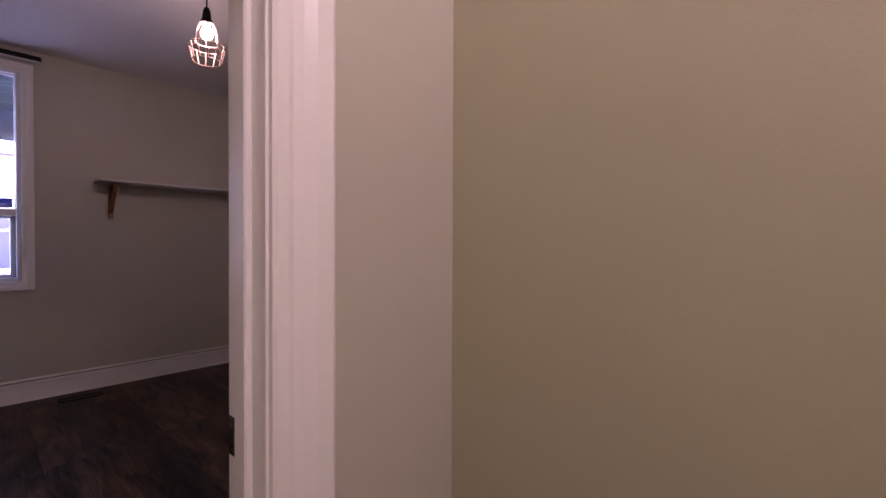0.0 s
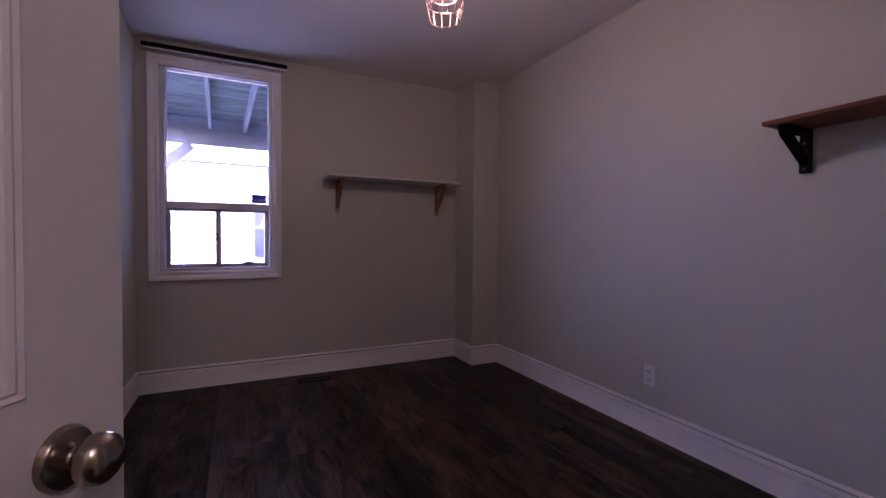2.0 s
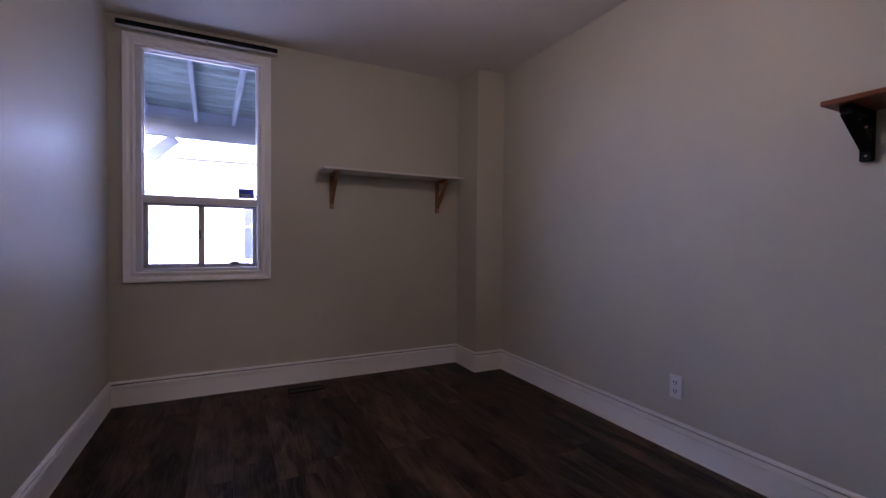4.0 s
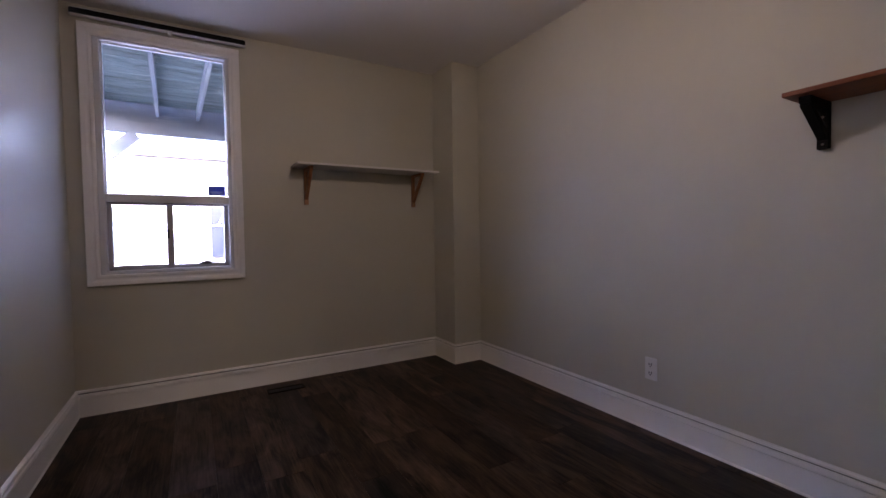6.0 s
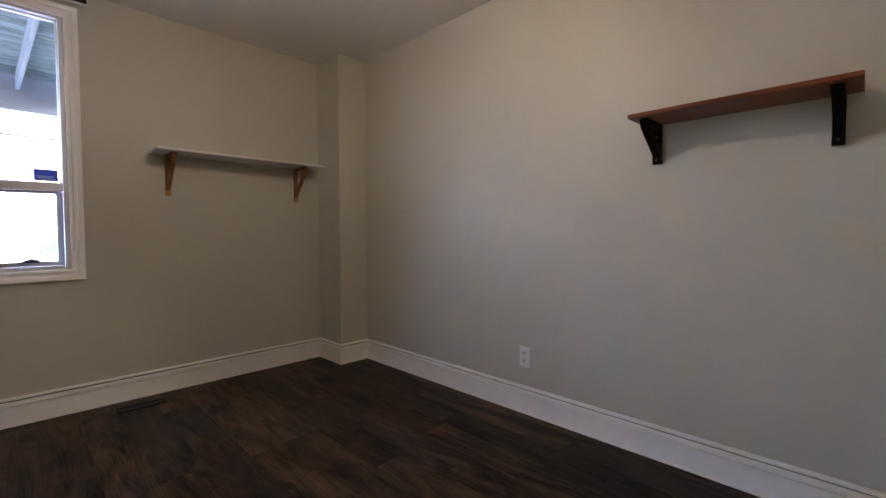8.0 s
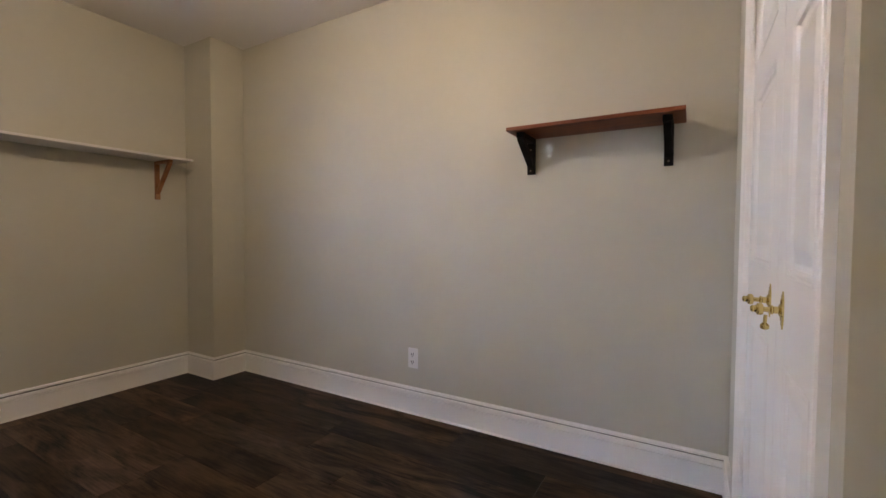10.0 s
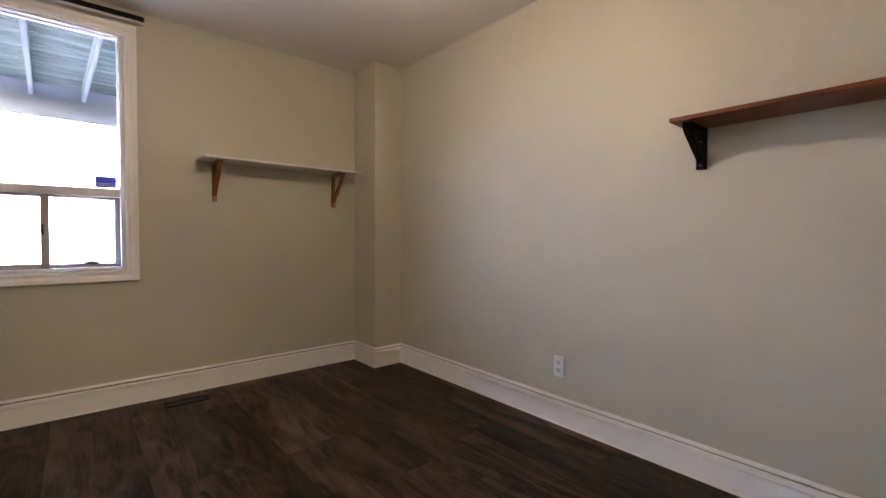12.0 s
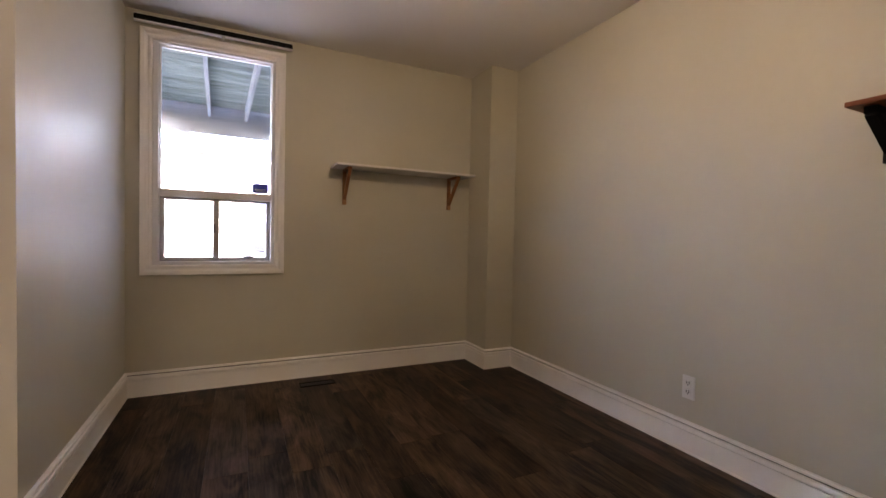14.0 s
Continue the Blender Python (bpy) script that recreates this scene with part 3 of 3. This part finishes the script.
def door_frame(name, x0, x1, top, label, stop_y, y1=S, deep=T):
    bm = bmesh.new()
    for b in ((x0 - 0.02, x0, y1 - deep, y1, 0, top + 0.02), (x1, x1 + 0.02, y1 - deep, y1, 0, top + 0.02), (x0, x1, y1 - deep, y1, top, top + 0.02)):
        soft_box(bm, *b, 0.001)
    for b in ((x0, x0 + 0.011, stop_y - 0.034, stop_y, 0, top - 0.011), (x1 - 0.011, x1, stop_y - 0.034, stop_y, 0, top - 0.011), (x0, x1, stop_y - 0.034, stop_y, top - 0.011, top)):
        soft_box(bm, *b, 0.0025)
    part(name, bm, trim_paint, label=label, kind="structure")


DOOR_CASING = [(0.004, 0), (0.004, 0.010), (0.010, 0.014), (0.024, 0.014), (0.032, 0.011), (0.046, 0.013), (0.062, 0.020), (0.084, 0.022), (0.090, 0.018), (0.090, 0)]
door_frame("door_jamb", DOOR[0], DOOR[1], DOOR[2], "white door jamb with stop", ENTRY - 0.045, ENTRY, ENTRY_T)
door_frame("door_jamb", CLOSET[0], CLOSET[1], CLOSET[2], "white closet jamb", S - 0.045)
CLOSET_CASING = [(o * 0.55, d * 0.8) for o, d in DOOR_CASING]
for x0, x1, top, y, facing, prof in ((DOOR[0], DOOR[1], DOOR[2], ENTRY, 1, DOOR_CASING), (DOOR[0], DOOR[1], DOOR[2], HALL_N, -1, DOOR_CASING), (CLOSET[0], CLOSET[1], CLOSET[2], S, 1, CLOSET_CASING)):
    bm = bmesh.new()
    frame_sweep(bm, x0, x1, 0.0, top, y, prof, facing, True)
    part("door_casing", bm, trim_paint, label="white moulded door casing", kind="structure")
bm = bmesh.new()
soft_box(bm, DOOR[1] - 0.0015, DOOR[1] + 0.001, ENTRY - 0.020, ENTRY - 0.003, 0.890, 0.945, 0.0005)
strike = part("strike_plate", bm, nickel, label="aged metal strike plate on the door jamb")
tagged(strike, category="strike plate")
bm = bmesh.new()
box(bm, DOOR[1] - 0.0022, DOOR[1] - 0.0014, ENTRY - 0.015, ENTRY - 0.006, 0.908, 0.926)
part("strike_hole", bm, slot_dark, strike)


def brass_knob(ob, x, z, key=False):
    """A tall brass backplate with a turned, two-stage knob; key adds the small hanging turn piece."""
    bm = bmesh.new()
    for half_w, half_h, deep in ((0.0125, 0.024, 0.0035), (0.0085, 0.034, 0.0028), (0.0045, 0.041, 0.0022)):
        soft_box(bm, x - half_w, x + half_w, 0.0165, 0.0165 + deep, z - half_h, z + half_h, 0.0012, 2)
    part("backplate", bm, brass, ob, "tall polished brass backplate", smooth=True)
    bm = bmesh.new()
    m = Matrix.Translation((x, 0.0185, z)) @ pose(0, 0, 0, -90, 0, 0) @ Matrix.Scale(0.8, 4)
    lathe(bm, [(0.019, 0), (0.019, 0.003), (0.015, 0.006), (0.0095, 0.008), (0.0095, 0.018), (0.0125, 0.020), (0.0125, 0.023), (0.0070, 0.026), (0.0065, 0.038), (0.0140, 0.041), (0.0165, 0.046), (0.0155, 0.053), (0.010, 0.056), (0.0085, 0.060), (0.0095, 0.064), (0.006, 0.068), (0.002, 0.069)], 28, m)
    part("door_knob", bm, brass, ob, "polished brass knob", smooth=True)
    if key:
        bm = bmesh.new()
        tube(bm, [(x, 0.046, z - 0.012), (x, 0.047, z - 0.030)], 0.0035, 8)
        lathe(bm, [(0.003, -0.044), (0.008, -0.041), (0.0085, -0.034), (0.004, -0.029)], 16, Matrix.Translation((x, 0.047, z)))
        part("turn_piece", bm, brass, ob, "small hanging brass turn piece", smooth=True)


CLOSET_GAP = -1.005
for name, x0, x1, knob_x, hinge_x in (("door_2", CLOSET[0] + 0.003, CLOSET_GAP - 0.002, -1, 0), ("door_3", CLOSET_GAP + 0.002, CLOSET[1] - 0.003, 1, 1)):
    leaf = thing(name, "white panelled closet door, closed, with a polished brass knob", "door", group="closet door pair", at=(x0, S - 0.024, 0))
    leaf["kind"] = "structure"
    w = x1 - x0
    panel_door(leaf, w, 1.98, ((0.095, w - 0.095),), ((0.22, 0.87), (1.05, 1.57), (1.68, 1.88)), 0.033)
    brass_knob(leaf, w - 0.075 if knob_x < 0 else 0.085, 0.978, knob_x < 0)
    for z in (0.34, 1.87):
        butt_hinge(leaf, -0.002 if hinge_x == 0 else w + 0.002, 0.024, z, 0.095, door_paint)

# ---- outside: deck overhead, brace, neighbouring outbuilding ----
slab("ground", [(-60, 60, T, 90, -0.75, -0.60)], concrete, "concrete yard toned dark to limit bounced light")
# Added out of view: keeps low eastern daylight off the room's west wall.
slab("yard_light_block", [(-0.85, -0.73, T + 0.02, 7.8, -0.6, 2.65)], block_brown, "unseen dark wall added to block low light from the east")
deck = thing("raised_deck", "weathered raised wooden deck seen from below outside the window", "deck", at=(-2.4, 1.6, -0.6))
deck.matrix_world = Matrix()
DECK_TURN = pose(-2.3, 1.6, 0, 0, 0, 2.2) @ Matrix.Translation((2.3, -1.6, 0))
for i in range(-2, 4):
    x = -2.52 + 0.42 * i - (0.10 if i < 0 else 0.0)
    bm = bmesh.new()
    box(bm, x - 0.016, x + 0.016, T + 0.03, 2.70, 2.60, 2.74)
    part("joist", bm, deck_frame, deck)
bm = bmesh.new()
box(bm, -3.40, -0.9, 2.70, 2.78, 2.39, 2.74)
part("beam", bm, beam_wood, deck)
for i in range(18):
    bm = bmesh.new()
    y = T + 0.03 + i * 0.147
    soft_box(bm, -3.40, -0.9, y, y + 0.134, 2.74, 2.766, 0.004)
    part("deck_board", bm, deck_wood, deck)
for px in (-3.32, -0.98):
    bm = bmesh.new()
    box(bm, px - 0.06, px + 0.06, 2.68, 2.80, -0.6, 2.37)
    part("post", bm, beam_wood, deck)
bm = bmesh.new()
base0, base1 = Vector((-3.30, 2.74, 1.86)), Vector((-2.74, 2.74, 2.38))
d = (base1 - base0).normalized()
n2 = Vector((-d.z, 0, d.x)) * 0.065
vs = [bm.verts.new(p + n2 * s1 + Vector((0, s2 * 0.03, 0))) for p in (base0, base1) for s1 in (-1, 1) for s2 in (-1, 1)]
for f in ((0, 1, 3, 2), (4, 6, 7, 5), (0, 4, 5, 1), (2, 3, 7, 6), (0, 2, 6, 4), (1, 5, 7, 3)):
    bm.faces.new([vs[i] for i in f])
part("brace", bm, beam_wood, deck)

deck.matrix_world = DECK_TURN

shed = thing("outbuilding", "white sided outbuilding with a flat grey roof edge across the yard", "building", at=(-2.0, 8, -0.6))
shed.matrix_world = Matrix()
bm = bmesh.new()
# Runs on unseen to x = 12 to shut out low eastern sky.
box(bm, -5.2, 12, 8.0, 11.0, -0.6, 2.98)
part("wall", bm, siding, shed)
bm = bmesh.new()
box(bm, -5.4, 12.2, 7.85, 11.2, 2.98, 3.14)
part("roof", bm, roof_grey, shed)
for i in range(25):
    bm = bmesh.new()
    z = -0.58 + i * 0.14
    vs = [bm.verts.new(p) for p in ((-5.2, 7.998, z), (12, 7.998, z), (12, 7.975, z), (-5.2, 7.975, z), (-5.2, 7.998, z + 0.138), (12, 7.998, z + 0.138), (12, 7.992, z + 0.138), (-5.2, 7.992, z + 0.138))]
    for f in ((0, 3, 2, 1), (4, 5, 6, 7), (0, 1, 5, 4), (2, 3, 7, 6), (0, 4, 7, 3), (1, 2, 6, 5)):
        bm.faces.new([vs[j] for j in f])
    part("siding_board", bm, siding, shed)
w = new("window")
w.parent = shed
bm = bmesh.new()
frame_sweep(bm, -4.15, -3.30, 0.70, 1.82, 7.975, [(0, 0), (0, 0.02), (0.05, 0.02), (0.05, 0)])
box(bm, -4.15, -3.30, 7.945, 7.954, 1.36, 1.40)
part("window_frame", bm, siding, w)
bm = bmesh.new()
box(bm, -4.15, -3.30, 7.955, 7.972, 0.70, 1.82)
part("pane", bm, pale_pane, w, "pale green window pane")
dr = new("door")
dr.parent = shed
bm = bmesh.new()
box(bm, -1.87, -1.0, 7.90, 7.972, 0.70, 1.87)
part("door_panel", bm, blue_panel, dr, "slate blue door panel")
for x0, z0, x1, z1 in ((-1.87, 1.42, -1.0, 1.46), (-1.72, 1.46, -1.50, 1.86), (-1.62, 0.72, -1.42, 1.10)):
    bm = bmesh.new()
    tube(bm, [(x0, 7.895, z0), (x1, 7.895, z1)], 0.02, 6)
    part("batten", bm, siding, dr, "pale thin batten")

bm = bmesh.new()
tube(bm, [(-5.0 + 0.5 * i, 7.9 - 0.02 * i, 2.98 + 0.004 * (i - 8) ** 2 - 0.045 * i) for i in range(17)], 0.018, 6)
part("cable", bm, wire_black, shed, "thin black cable strung along the wall")

# ---- floor planks ----
plank_rng = random.Random(5)
floor_ob = bpy.data.objects["floor"]
PW, PL = 0.19, 1.22


def plank_mesh(w, ln):
    bm = bmesh.new()
    e = 0.0007
    vs = [[bm.verts.new((x, y, z)) for x, y in ((i, i), (w - i, i), (w - i, ln - i), (i, ln - i))] for i, z in ((0.0002, -0.0055), (0.0002, -0.0008), (e + 0.0002, 0.0))]
    for a, b in zip(vs, vs[1:]):
        for i in range(4):
            bm.faces.new((a[i], a[(i + 1) % 4], b[(i + 1) % 4], b[i]))
    bm.faces.new(vs[-1])
    return mesh_of("plank", bm, floor_wood)


plank_cache = {}
x = -1.975 - 7 * PW
JOINTS = {-1.975: -1.41, -1.215: -1.32}
while x < 0.0:
    xa, xb = max(x, HALL_W), min(x + PW, 0.0)
    if xb - xa > 0.01:
        start = JOINTS.get(round(x, 3), plank_rng.uniform(-PL, 0))
        y = start - 7 * PL
        while y < 0:
            ya, yb = max(y, HALL_S), min(y + PL, 0.0)
            if x + PW / 2 > HALL_E:
                ya = max(ya, S)
            if x + PW / 2 < W:
                yb = min(yb, HALL_N)
            if yb - ya > 0.02:
                key = (round(xb - xa, 3), round(yb - ya, 3))
                if key not in plank_cache:
                    plank_cache[key] = plank_mesh(*key)
                ob = new("plank", plank_cache[key])
                ob.parent = floor_ob
                ob.location = (xa, ya, 0)
            y += PL
    x += PW
